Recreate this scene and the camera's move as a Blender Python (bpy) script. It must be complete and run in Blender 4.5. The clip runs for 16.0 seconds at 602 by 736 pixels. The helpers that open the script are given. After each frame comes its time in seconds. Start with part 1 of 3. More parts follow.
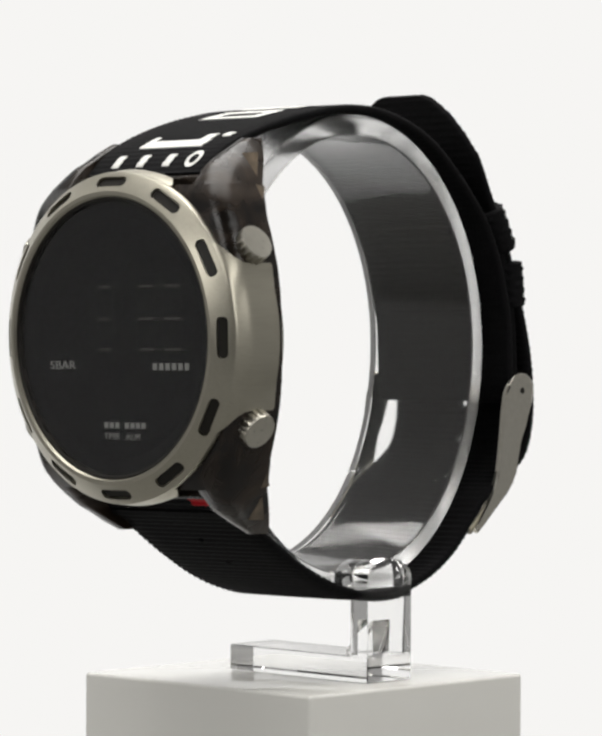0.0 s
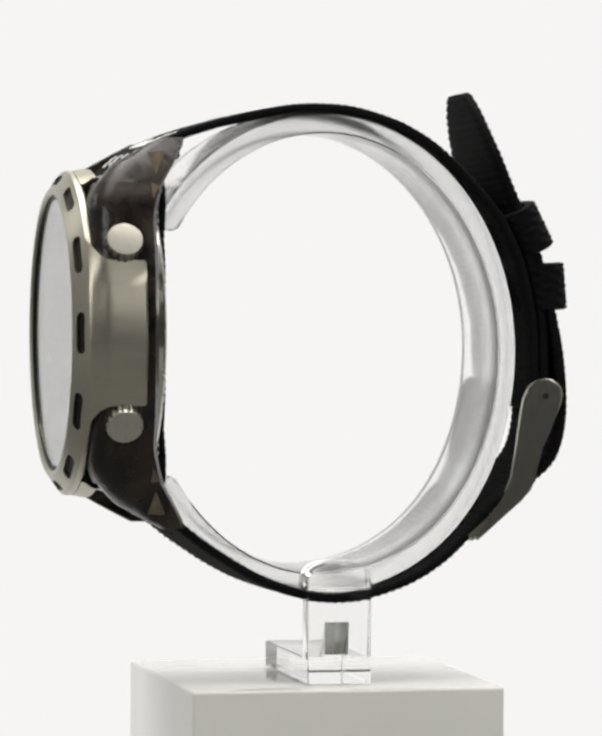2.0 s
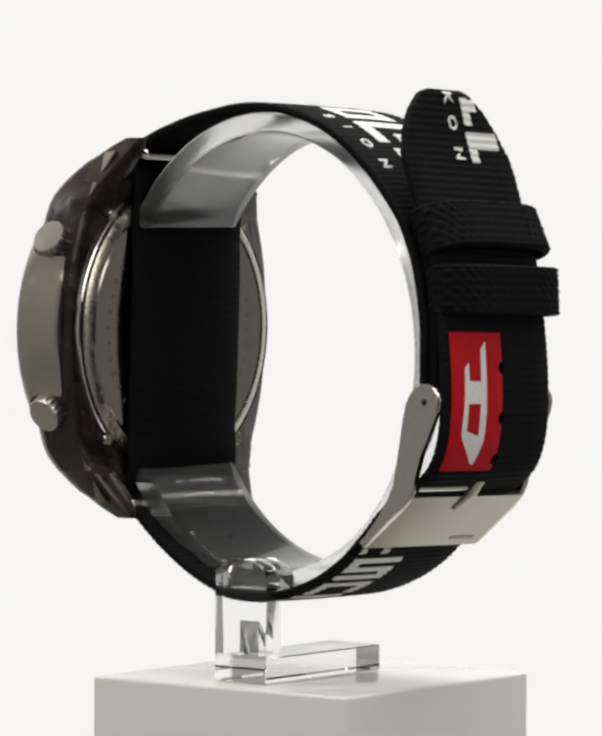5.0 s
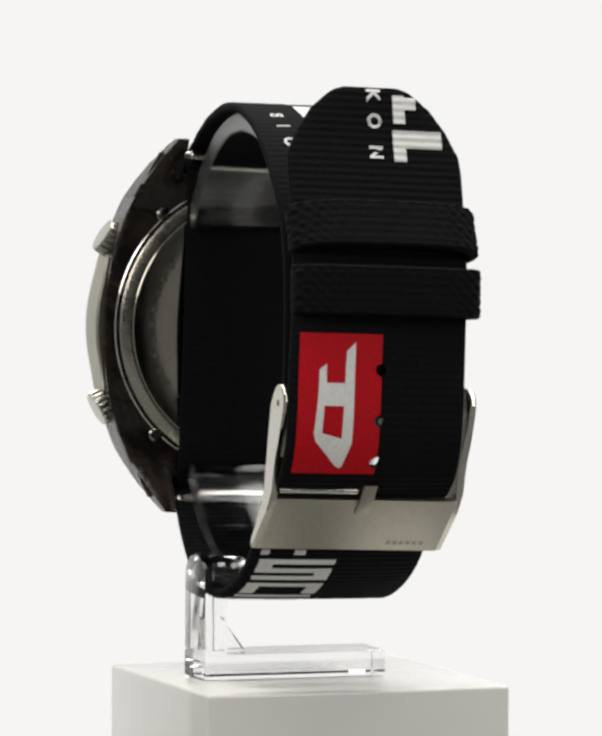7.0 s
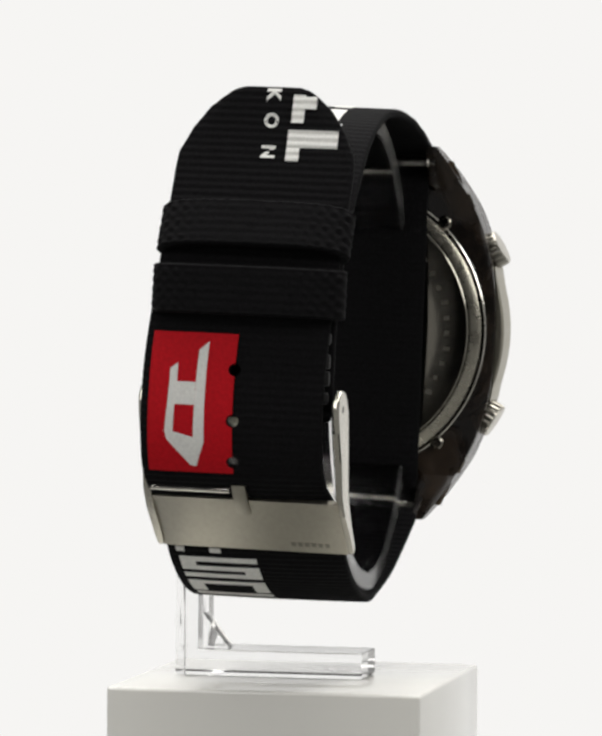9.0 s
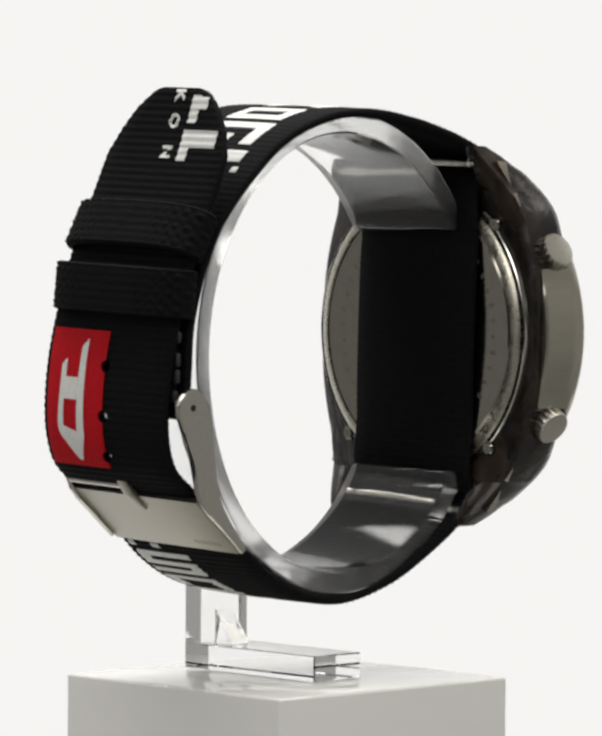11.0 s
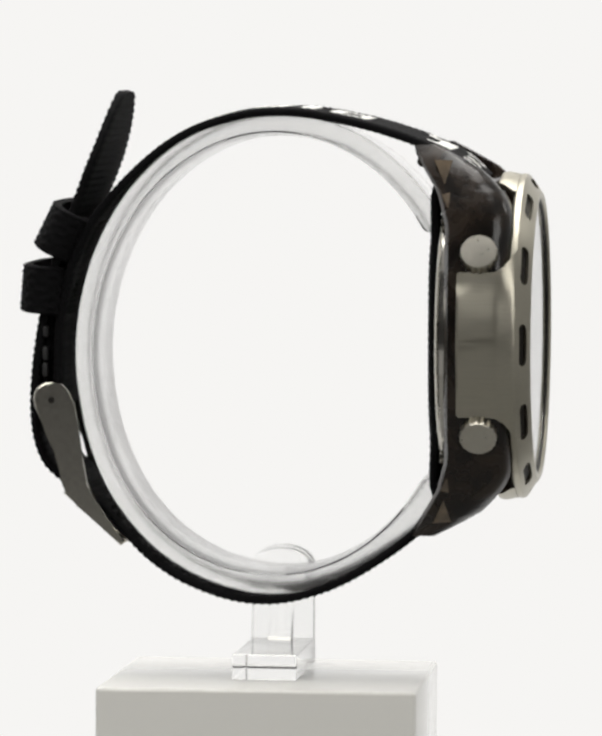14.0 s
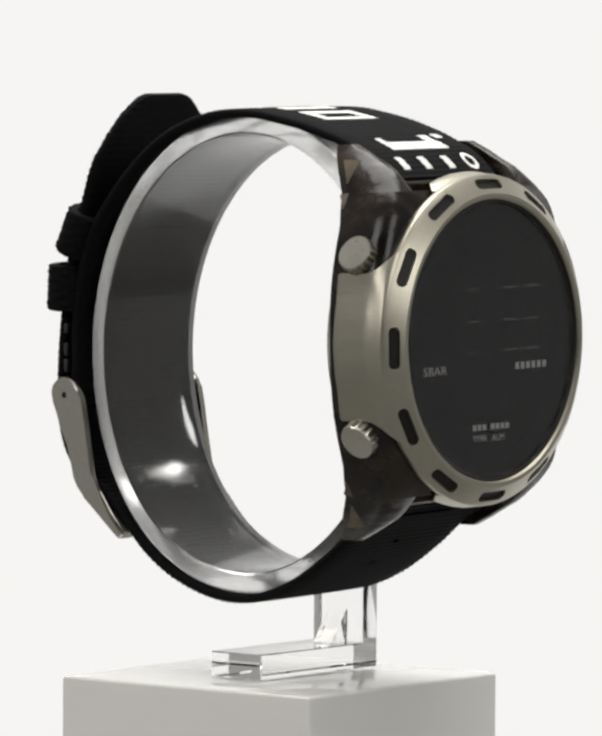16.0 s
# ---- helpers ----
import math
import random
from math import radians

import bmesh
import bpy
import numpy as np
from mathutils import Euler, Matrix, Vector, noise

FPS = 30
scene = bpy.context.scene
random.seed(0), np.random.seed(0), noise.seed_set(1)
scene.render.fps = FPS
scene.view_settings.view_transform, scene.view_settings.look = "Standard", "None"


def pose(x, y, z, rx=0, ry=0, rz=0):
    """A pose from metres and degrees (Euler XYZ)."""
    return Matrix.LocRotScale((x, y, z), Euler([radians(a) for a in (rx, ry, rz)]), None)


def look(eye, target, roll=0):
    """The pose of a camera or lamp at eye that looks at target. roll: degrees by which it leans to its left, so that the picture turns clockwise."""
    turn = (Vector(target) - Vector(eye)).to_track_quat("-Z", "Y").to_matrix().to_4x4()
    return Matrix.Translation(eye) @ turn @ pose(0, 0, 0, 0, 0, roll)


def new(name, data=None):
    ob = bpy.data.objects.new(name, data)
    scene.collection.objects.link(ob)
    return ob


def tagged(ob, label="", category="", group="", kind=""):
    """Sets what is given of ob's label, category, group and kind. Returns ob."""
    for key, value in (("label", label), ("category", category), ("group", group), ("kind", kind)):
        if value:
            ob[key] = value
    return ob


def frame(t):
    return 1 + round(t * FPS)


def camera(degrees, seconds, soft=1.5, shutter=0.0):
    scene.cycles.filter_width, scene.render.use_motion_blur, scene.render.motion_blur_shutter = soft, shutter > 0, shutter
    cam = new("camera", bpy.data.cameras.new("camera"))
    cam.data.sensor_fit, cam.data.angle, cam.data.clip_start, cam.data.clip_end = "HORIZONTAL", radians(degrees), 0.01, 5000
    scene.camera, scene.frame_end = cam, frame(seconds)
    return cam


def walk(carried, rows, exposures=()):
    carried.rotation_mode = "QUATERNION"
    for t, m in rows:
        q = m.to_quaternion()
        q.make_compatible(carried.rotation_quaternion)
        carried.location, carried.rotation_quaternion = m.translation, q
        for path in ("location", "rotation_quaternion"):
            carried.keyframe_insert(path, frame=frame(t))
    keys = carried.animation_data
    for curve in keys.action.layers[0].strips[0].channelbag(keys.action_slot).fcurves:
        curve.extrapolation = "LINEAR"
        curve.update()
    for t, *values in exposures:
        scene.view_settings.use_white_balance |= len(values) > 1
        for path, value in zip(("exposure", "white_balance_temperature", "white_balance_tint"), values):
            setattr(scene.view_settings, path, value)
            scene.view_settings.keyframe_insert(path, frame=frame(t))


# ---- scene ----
Z0 = 0.2454          # height of the turntable's reference plane above the table
FACE = 7.393
EYE = Vector((0.0, -0.656, 0.04296 + Z0))
AIM = EYE + Vector((0.000866, 1.0, -0.03836))
cam = camera(FACE, 16.0, soft=3.6)
walk(cam, [(0.0, look(EYE, AIM, 0.364)), (16.0, look(EYE, AIM, 0.364))])

# ---- light ----
world = bpy.data.worlds.new("studio")
world.use_nodes = True
world.node_tree.nodes["Background"].inputs[0].default_value = (1.0, 0.985, 0.96, 1)
world.node_tree.nodes["Background"].inputs[1].default_value = 0.3
scene.world = world
scene.view_settings.exposure = 0.0


def softbox(name, eye, target, width, height, power):
    data = bpy.data.lights.new(name, "AREA")
    data.shape, data.size, data.size_y, data.energy = "RECTANGLE", width, height, power
    data.color = (1.0, 0.98, 0.95)
    ob = new(name, data)
    ob.matrix_world = look(eye, target)
    return ob


softbox("softbox_overhead", (0.0, 0.2, 1.15), (0, 0.02, 0.25), 1.0, 1.0, 16.0)
# unseen front pair, added as fill for the sides that face the camera
softbox("added_fill_front", (-0.55, -0.75, 0.75), (0, 0, 0.27), 0.45, 0.45, 2.5)
softbox("added_fill_front", (0.6, -0.7, 0.7), (0, 0, 0.27), 0.45, 0.45, 2.3)
softbox("softbox_side", (-0.86, 0.36, 0.8), (0, 0, 0.27), 0.1, 0.14, 0.5)
softbox("softbox_side", (0.86, 0.42, 0.8), (0, 0, 0.27), 0.05, 0.07, 0.3)


# ---- materials ----
def material(name, base, rough=0.5, metal=0.0, **more):
    m = bpy.data.materials.new(name)
    m.use_nodes = True
    b = m.node_tree.nodes["Principled BSDF"]
    b.inputs["Base Color"].default_value = (*base, 1)
    b.inputs["Roughness"].default_value = rough
    b.inputs["Metallic"].default_value = metal
    for key, value in more.items():
        b.inputs[key.replace("_", " ")].default_value = value
    return m


def grain(m, scale, amount, stretch=(1, 1, 1), bump=0.0, rough=0.0, distance=0.0001, detail=4.0):
    """Uneven colour, relief and gloss over a material, in object space."""
    nodes, links = m.node_tree.nodes, m.node_tree.links
    b = nodes["Principled BSDF"]
    where = nodes.new("ShaderNodeTexCoord")
    sized = nodes.new("ShaderNodeMapping")
    sized.inputs["Scale"].default_value = stretch
    tex = nodes.new("ShaderNodeTexNoise")
    tex.inputs["Scale"].default_value, tex.inputs["Detail"].default_value = scale, detail
    links.new(where.outputs["Object"], sized.inputs["Vector"])
    links.new(sized.outputs["Vector"], tex.inputs["Vector"])
    base = b.inputs["Base Color"].default_value[:3]
    ramp = nodes.new("ShaderNodeMapRange")
    ramp.inputs["From Min"].default_value, ramp.inputs["From Max"].default_value = 0.3, 0.7
    ramp.inputs["To Min"].default_value, ramp.inputs["To Max"].default_value = 1 - amount, 1 + amount
    links.new(tex.outputs["Fac"], ramp.inputs["Value"])
    mul = nodes.new("ShaderNodeVectorMath")
    mul.operation = "SCALE"
    mul.inputs[0].default_value = base
    links.new(ramp.outputs["Result"], mul.inputs["Scale"])
    links.new(mul.outputs["Vector"], b.inputs["Base Color"])
    if bump:
        bp = nodes.new("ShaderNodeBump")
        bp.inputs["Strength"].default_value, bp.inputs["Distance"].default_value = bump, distance
        links.new(tex.outputs["Fac"], bp.inputs["Height"])
        links.new(bp.outputs["Normal"], b.inputs["Normal"])
    if rough:
        r = nodes.new("ShaderNodeMapRange")
        base_r = b.inputs["Roughness"].default_value
        r.inputs["From Min"].default_value, r.inputs["From Max"].default_value = 0.3, 0.7
        r.inputs["To Min"].default_value, r.inputs["To Max"].default_value = max(0.02, base_r - rough), base_r + rough
        links.new(tex.outputs["Fac"], r.inputs["Value"])
        links.new(r.outputs["Result"], b.inputs["Roughness"])
    return m


def mottled(name, dark, light, scale):
    """Smoky resin: cloudy colour at two scales, uneven gloss and a slightly wavy skin."""
    m = material(name, dark, 0.25, 0, Specular_IOR_Level=0.33)
    nodes, links = m.node_tree.nodes, m.node_tree.links
    b = nodes["Principled BSDF"]
    where = nodes.new("ShaderNodeTexCoord")
    big, small = nodes.new("ShaderNodeTexNoise"), nodes.new("ShaderNodeTexNoise")
    for tex, size, detail, warp in ((big, scale, 3.0, 1.2), (small, scale * 5, 2.0, 0.3)):
        tex.inputs["Scale"].default_value, tex.inputs["Detail"].default_value, tex.inputs["Distortion"].default_value = size, detail, warp
        links.new(where.outputs["Object"], tex.inputs["Vector"])
    blend = nodes.new("ShaderNodeMath")
    blend.operation = "MULTIPLY_ADD"
    blend.inputs[1].default_value = 0.25
    links.new(small.outputs["Fac"], blend.inputs[0])
    links.new(big.outputs["Fac"], blend.inputs[2])
    ramp = nodes.new("ShaderNodeValToRGB")
    ramp.color_ramp.elements[0].position, ramp.color_ramp.elements[0].color = 0.5, (*dark, 1)
    ramp.color_ramp.elements[1].position, ramp.color_ramp.elements[1].color = 0.9, (*light, 1)
    links.new(blend.outputs[0], ramp.inputs[0])
    links.new(ramp.outputs[0], b.inputs["Base Color"])
    gloss = nodes.new("ShaderNodeMapRange")
    gloss.inputs["From Min"].default_value, gloss.inputs["From Max"].default_value = 0.3, 0.7
    gloss.inputs["To Min"].default_value, gloss.inputs["To Max"].default_value = 0.16, 0.36
    links.new(big.outputs["Fac"], gloss.inputs["Value"])
    links.new(gloss.outputs[0], b.inputs["Roughness"])
    bp = nodes.new("ShaderNodeBump")
    bp.inputs["Strength"].default_value, bp.inputs["Distance"].default_value = 0.28, 0.001
    links.new(big.outputs["Fac"], bp.inputs["Height"])
    links.new(bp.outputs["Normal"], b.inputs["Normal"])
    return m


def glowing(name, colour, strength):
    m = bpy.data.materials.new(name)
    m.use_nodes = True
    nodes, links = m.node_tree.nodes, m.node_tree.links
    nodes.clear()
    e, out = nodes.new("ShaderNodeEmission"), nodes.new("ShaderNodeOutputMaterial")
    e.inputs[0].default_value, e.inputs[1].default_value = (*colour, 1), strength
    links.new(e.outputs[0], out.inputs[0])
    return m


# emission put into the sheet's material in place of lamps behind it
GLOW_WHITE = glowing("glowing_white", (0.922, 0.913, 0.896), 1.0)
TABLE = grain(material("table_grey", (0.16, 0.16, 0.155), 0.6), 30, 0.02)
DARK = grain(material("unseen_wall_dark", (0.04, 0.04, 0.04), 0.8), 6, 0.1)
PAINT = grain(material("plinth_paint", (0.78, 0.775, 0.735), 0.06), 60, 0.015, bump=0.02, rough=0.02)
ACRYLIC = material("clear_acrylic", (1.0, 1.0, 0.997), 0.015, 0, Transmission_Weight=1.0, IOR=1.49)
CUFF = material("cuff_acrylic", (1.0, 1.0, 0.997), 0.09, 0, Transmission_Weight=1.0, IOR=1.49)
FROST = material("frosted_acrylic_edge", (1.0, 1.0, 0.997), 0.2, 0, Transmission_Weight=1.0, IOR=1.49)
through_edge, both = FROST.node_tree.nodes.new("ShaderNodeBsdfTranslucent"), FROST.node_tree.nodes.new("ShaderNodeMixShader")
through_edge.inputs[0].default_value, both.inputs[0].default_value = (0.97, 0.97, 0.96, 1), 0.18
FROST.node_tree.links.new(FROST.node_tree.nodes["Principled BSDF"].outputs[0], both.inputs[1])
FROST.node_tree.links.new(through_edge.outputs[0], both.inputs[2])
FROST.node_tree.links.new(both.outputs[0], FROST.node_tree.nodes["Material Output"].inputs[0])
STEEL = grain(material("brushed_steel", (0.41, 0.389, 0.322), 0.38, 1.0), 3200, 0.05, (0.06, 1, 1), 0.12, 0.06)
SATIN = grain(material("satin_steel", (0.5, 0.48, 0.42), 0.3, 1.0), 1400, 0.04, (1, 0.05, 1), 0.06, 0.03)
POLISH = grain(material("polished_steel", (0.6, 0.58, 0.53), 0.14, 1.0), 500, 0.05, rough=0.05)
BACKING = grain(material("case_back_steel", (0.28, 0.265, 0.227), 0.13, 1.0), 500, 0.05, rough=0.03)
CHAMPAGNE = grain(material("champagne_steel", (0.42, 0.4, 0.335), 0.28, 1.0), 700, 0.05, rough=0.05)
BUCKLE = grain(material("buckle_steel", (0.52, 0.5, 0.44), 0.2, 1.0), 1400, 0.04, (1, 0.05, 1), 0.05, 0.03)
PLATE = grain(material("brushed_plate_steel", (0.37, 0.35, 0.295), 0.36, 1.0), 1400, 0.06, (0.05, 1, 1), 0.08, 0.05)
RESIN = mottled("smoky_resin", (0.0065, 0.0052, 0.0044), (0.034, 0.022, 0.0135), 120)
NYLON = grain(material("black_nylon", (0.0045, 0.0045, 0.005), 0.9, 0, Specular_IOR_Level=0.12), 2600, 0.4, bump=0.5, distance=0.0002)
THREAD = grain(material("grey_thread", (0.014, 0.014, 0.0145), 0.5), 1800, 0.3)
PRINT = grain(material("white_print", (0.72, 0.72, 0.69), 0.6), 2500, 0.08, bump=0.3)
RED = grain(material("red_patch", (0.46, 0.004, 0.01), 0.7, 0, Specular_IOR_Level=0.15), 2200, 0.12, bump=0.3)
RESIN_GLINT = grain(material("resin_glint", (0.1, 0.074, 0.047), 0.25, 0, Specular_IOR_Level=0.9), 500, 0.35)
SLOT = material("slot_black", (0.011, 0.0095, 0.007), 0.5, 0, Specular_IOR_Level=0.25)
LENS = material("crystal", (1, 1, 1), 0.0, 0, Transmission_Weight=1.0, IOR=1.31)
ENGRAVED = material("engraved_steel", (0.24, 0.228, 0.195), 0.4, 1.0)
LCD = grain(material("lcd_black", (0.003, 0.003, 0.0033), 0.6, 0, Specular_IOR_Level=0.0), 200, 0.15)
GHOST = material("lcd_segment", (0.036, 0.038, 0.033), 0.5, 0, Specular_IOR_Level=0.1)
DIM = material("lcd_unlit_segment", (0.009, 0.009, 0.009), 0.6, 0, Specular_IOR_Level=0.0)
LEGEND = material("dial_legend", (0.17, 0.17, 0.16), 0.5, 0, Specular_IOR_Level=0.2)


# ---- mesh helpers (lengths in millimetres) ----
MM = 0.001


def part(name, bm, mat, parent, label="", smooth=30.0):
    """One mesh object under a thing or a part, from a bmesh in millimetres."""
    bmesh.ops.recalc_face_normals(bm, faces=bm.faces[:])
    bm.transform(Matrix.Scale(MM, 4))
    me = bpy.data.meshes.new(name)
    bm.to_mesh(me)
    bm.free()
    me.materials.append(mat)
    finish(me, smooth)
    ob = new(name, me)
    ob.parent = parent
    if label:
        ob["label"] = label
    return ob


def finish(me, angle):
    if angle > 0:
        me.shade_smooth()
        me.set_sharp_from_angle(angle=radians(angle))


def thing(name, label, category, group=""):
    return tagged(new(name), label, category, group)


def block(bm, x0, x1, y0, y1, z0, z1, bevel=0.0, segments=2):
    made = bmesh.ops.create_cube(bm, size=1.0)["verts"]
    for v in made:
        v.co = Vector(((x0 + x1) / 2 + v.co.x * (x1 - x0), (y0 + y1) / 2 + v.co.y * (y1 - y0), (z0 + z1) / 2 + v.co.z * (z1 - z0)))
    if bevel:
        edges = {e for v in made for e in v.link_edges}
        bmesh.ops.bevel(bm, geom=list(edges), offset=bevel, segments=segments, profile=0.5, affect="EDGES")
    return bm


def lathe(bm, profile, n=128, closed=True, xf=None):
    """Turns (radius, height) pairs about the Z axis."""
    rings = []
    for r, z in profile:
        if r < 1e-6:
            rings.append([bm.verts.new((0, 0, z))])
        else:
            rings.append([bm.verts.new((r * math.cos(2 * math.pi * k / n), r * math.sin(2 * math.pi * k / n), z)) for k in range(n)])
    pairs = list(zip(rings, rings[1:])) + ([(rings[-1], rings[0])] if closed else [])
    for a, b in pairs:
        for k in range(n):
            j = (k + 1) % n
            q = [a[k % len(a)], a[j % len(a)], b[j % len(b)], b[k % len(b)]]
            q = list(dict.fromkeys(q))
            if len(q) > 2:
                bm.faces.new(q)
    if xf:
        bmesh.ops.transform(bm, matrix=xf, verts=[v for ring in rings for v in ring])
    return bm


def loft(bm, sections, caps=True):
    """Joins closed sections of equally many points."""
    rings = [[bm.verts.new(p) for p in s] for s in sections]
    for a, b in zip(rings, rings[1:]):
        for k in range(len(a)):
            j = (k + 1) % len(a)
            bm.faces.new((a[k], a[j], b[j], b[k]))
    if caps:
        bm.faces.new(rings[0])
        bm.faces.new(rings[-1][::-1])
    return bm


def prism(bm, outline, axis, a, b, bevel=0.0):
    """Extrudes a 2D outline along an axis from a to b. The outline's plane is (y, z), (x, z) or (x, y)."""
    def at(p, h):
        return {"x": (h, p[0], p[1]), "y": (p[0], h, p[1]), "z": (p[0], p[1], h)}[axis]
    lo, hi = [bm.verts.new(at(p, a)) for p in outline], [bm.verts.new(at(p, b)) for p in outline]
    faces = [bm.faces.new(lo), bm.faces.new(hi[::-1])]
    for k in range(len(lo)):
        j = (k + 1) % len(lo)
        bm.faces.new((lo[k], hi[k], hi[j], lo[j]))
    if bevel:
        rim = {e for f in faces for e in f.edges}
        bmesh.ops.bevel(bm, geom=list(rim), offset=bevel, segments=2, profile=0.5, affect="EDGES")
    return bm


def stadium(length, width, n=8):
    r, h = width / 2, (length - width) / 2
    pts = []
    for k in range(n + 1):
        a = -math.pi / 2 + math.pi * k / n
        pts.append((h + r * math.cos(a), r * math.sin(a)))
    for k in range(n + 1):
        a = math.pi / 2 + math.pi * k / n
        pts.append((-h + r * math.cos(a), r * math.sin(a)))
    return pts


def spline(points, step):
    """A smooth run through control points (any dimension), resampled at even steps."""
    p = [np.array(q, float) for q in points]
    p = [2 * p[0] - p[1]] + p + [2 * p[-1] - p[-2]]
    fine = []
    for i in range(1, len(p) - 2):
        for k in range(24):
            u = k / 24
            a, b, c, d = p[i - 1:i + 3]
            fine.append(0.5 * (2 * b + (c - a) * u + (2 * a - 5 * b + 4 * c - d) * u ** 2 + (3 * b - a - 3 * c + d) * u ** 3))
    fine.append(p[-2])
    fine = np.array(fine)
    run = np.r_[0, np.cumsum(np.linalg.norm(np.diff(fine[:, :2], axis=0), axis=1))]
    s = np.linspace(0, run[-1], max(2, int(run[-1] / step) + 1))
    return s, np.array([[np.interp(v, run, fine[:, k]) for k in range(fine.shape[1])] for v in s])


class Band:
    """A ribbon's centre line in the (x, z) plane with a sideways shift: frames at any run length."""

    def __init__(self, points, outward=1, cup=0.0, twist=0.0):
        self.cup, self.twist = cup, twist
        self.s, self.p = spline(points, 0.25)
        d = np.gradient(self.p[:, :2], axis=0)
        self.d = d / np.linalg.norm(d, axis=1)[:, None]
        self.n = np.c_[-self.d[:, 1], self.d[:, 0]] * outward
        self.length = self.s[-1]
        self.ease = [0, 25, 45, self.length - 24, self.length - 12, self.length] if self.length > 80 else [0, 5, 12, self.length - 12, self.length - 5, self.length]

    def at(self, s, y=0.0, lift=0.0):
        x, z, shift = [np.interp(s, self.s, self.p[:, k]) for k in range(3)]
        nx, nz = [np.interp(s, self.s, self.n[:, k]) for k in range(2)]
        lift -= (self.cup * (y / 12) ** 2 - self.twist * y) * np.interp(s, self.ease, [0, 0, 1, 1, 0, 0])
        return Vector((x + nx * lift, shift + y, z + nz * lift))

    def near(self, z, x_min=-99):
        ok = [k for k in range(len(self.s)) if self.p[k, 0] > x_min]
        return self.s[min(ok, key=lambda k: abs(self.p[k, 1] - z))]


def ribbon(bm, band, width, thick, s0=0.0, s1=None, y=0.0, lift=0.0, rib=0.0, pitch=1.05, step=0.26, edge=0.35, follow=0.0):
    """A flat woven band: a rounded section swept along a Band, ribbed across. width: number or function of the run length."""
    s1 = band.length if s1 is None else s1
    n = max(3, int((s1 - s0) / step))
    sections = []
    for k in range(n + 1):
        s = s0 + (s1 - s0) * k / n
        w = (width(s) if callable(width) else width) / 2
        t = thick / 2 + (rib * math.cos(2 * math.pi * s / pitch) if rib else 0.0)
        e = min(edge, w * 0.5)
        over = lift + follow * math.cos(2 * math.pi * s / pitch)
        ys = [-w, -w + e * 0.4, -w + e, -w * 0.7, -w * 0.35, 0.0, w * 0.35, w * 0.7, w - e, w - e * 0.4, w]
        hs = [0.35, 0.8, 1, 1, 1, 1, 1, 1, 1, 0.8, 0.35]
        top = [band.at(s, y + a, over + t * h) for a, h in zip(ys, hs)]
        low = [band.at(s, y + a, over - t * h) for a, h in zip(ys, hs)]
        sections.append(top + low[::-1])
    return loft(bm, sections)


def carve(bm, cutter, how="DIFFERENCE"):
    """bm less cutter, or both joined into one solid."""
    obs = []
    for b in (bm, cutter):
        bmesh.ops.recalc_face_normals(b, faces=b.faces[:])
        me = bpy.data.meshes.new("tool")
        b.to_mesh(me)
        b.free()
        obs.append(new("tool", me))
    mod = obs[0].modifiers.new("cut", "BOOLEAN")
    mod.operation, mod.solver, mod.object = how, "EXACT", obs[1]
    bpy.context.view_layer.update()
    done = bpy.data.meshes.new_from_object(obs[0].evaluated_get(bpy.context.evaluated_depsgraph_get()))
    out = bmesh.new()
    out.from_mesh(done)
    for ob in obs:
        me = ob.data
        bpy.data.objects.remove(ob)
        bpy.data.meshes.remove(me)
    bpy.data.meshes.remove(done)
    return out


def glyph(char, size, bold=0.035):
    """Flat outline of one character of the built-in font, centred, as a bmesh."""
    cu = bpy.data.curves.new("glyph", "FONT")
    cu.body, cu.size, cu.align_x, cu.align_y, cu.extrude = char, size, "CENTER", "CENTER", 0.06
    cu.offset = bold * size
    ob = new("glyph", cu)
    bpy.context.view_layer.update()
    me = bpy.data.meshes.new_from_object(ob.evaluated_get(bpy.context.evaluated_depsgraph_get()))
    bm = bmesh.new()
    bm.from_mesh(me)
    bpy.data.objects.remove(ob)
    bpy.data.meshes.remove(me)
    return bm


# ---- studio ----
def backdrop():
    """A white sheet that glows by itself in place of light from behind, bent round the back of the table."""
    bm = bmesh.new()
    rows = []
    # the unseen floor part glows too, added for reflections from below
    curve = [(0.06, 0.004), (1.0, 0.004)] + [(1.2 + 0.3 * math.sin(a), 0.304 - 0.3 * math.cos(a)) for a in (radians(10 * k) for k in range(1, 9))] + [(1.5, 0.34), (1.5, 1.0)]
    for r, z in curve:
        rows.append([bm.verts.new((r * math.sin(radians(a)), r * math.cos(radians(a)), z)) for a in range(-50, 51, 5)])
    for low, high in zip(rows, rows[1:]):
        for k in range(len(low) - 1):
            bm.faces.new((low[k], low[k + 1], high[k + 1], high[k]))
    me = bpy.data.meshes.new("backdrop")
    bm.to_mesh(me)
    bm.free()
    me.materials.append(GLOW_WHITE)
    me.shade_smooth()
    tagged(new("backdrop", me), "seamless white studio sweep, glowing in place of backlight", "backdrop", kind="structure")


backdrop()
# unseen surface, added for bounce light and kept grey to dim reflections from below
bm = block(bmesh.new(), -900, 900, -500, 900, -40, -0.2)
floor = tagged(part("floor", bm, TABLE, None), "unseen grey surface added below the plinth", "floor", kind="structure")
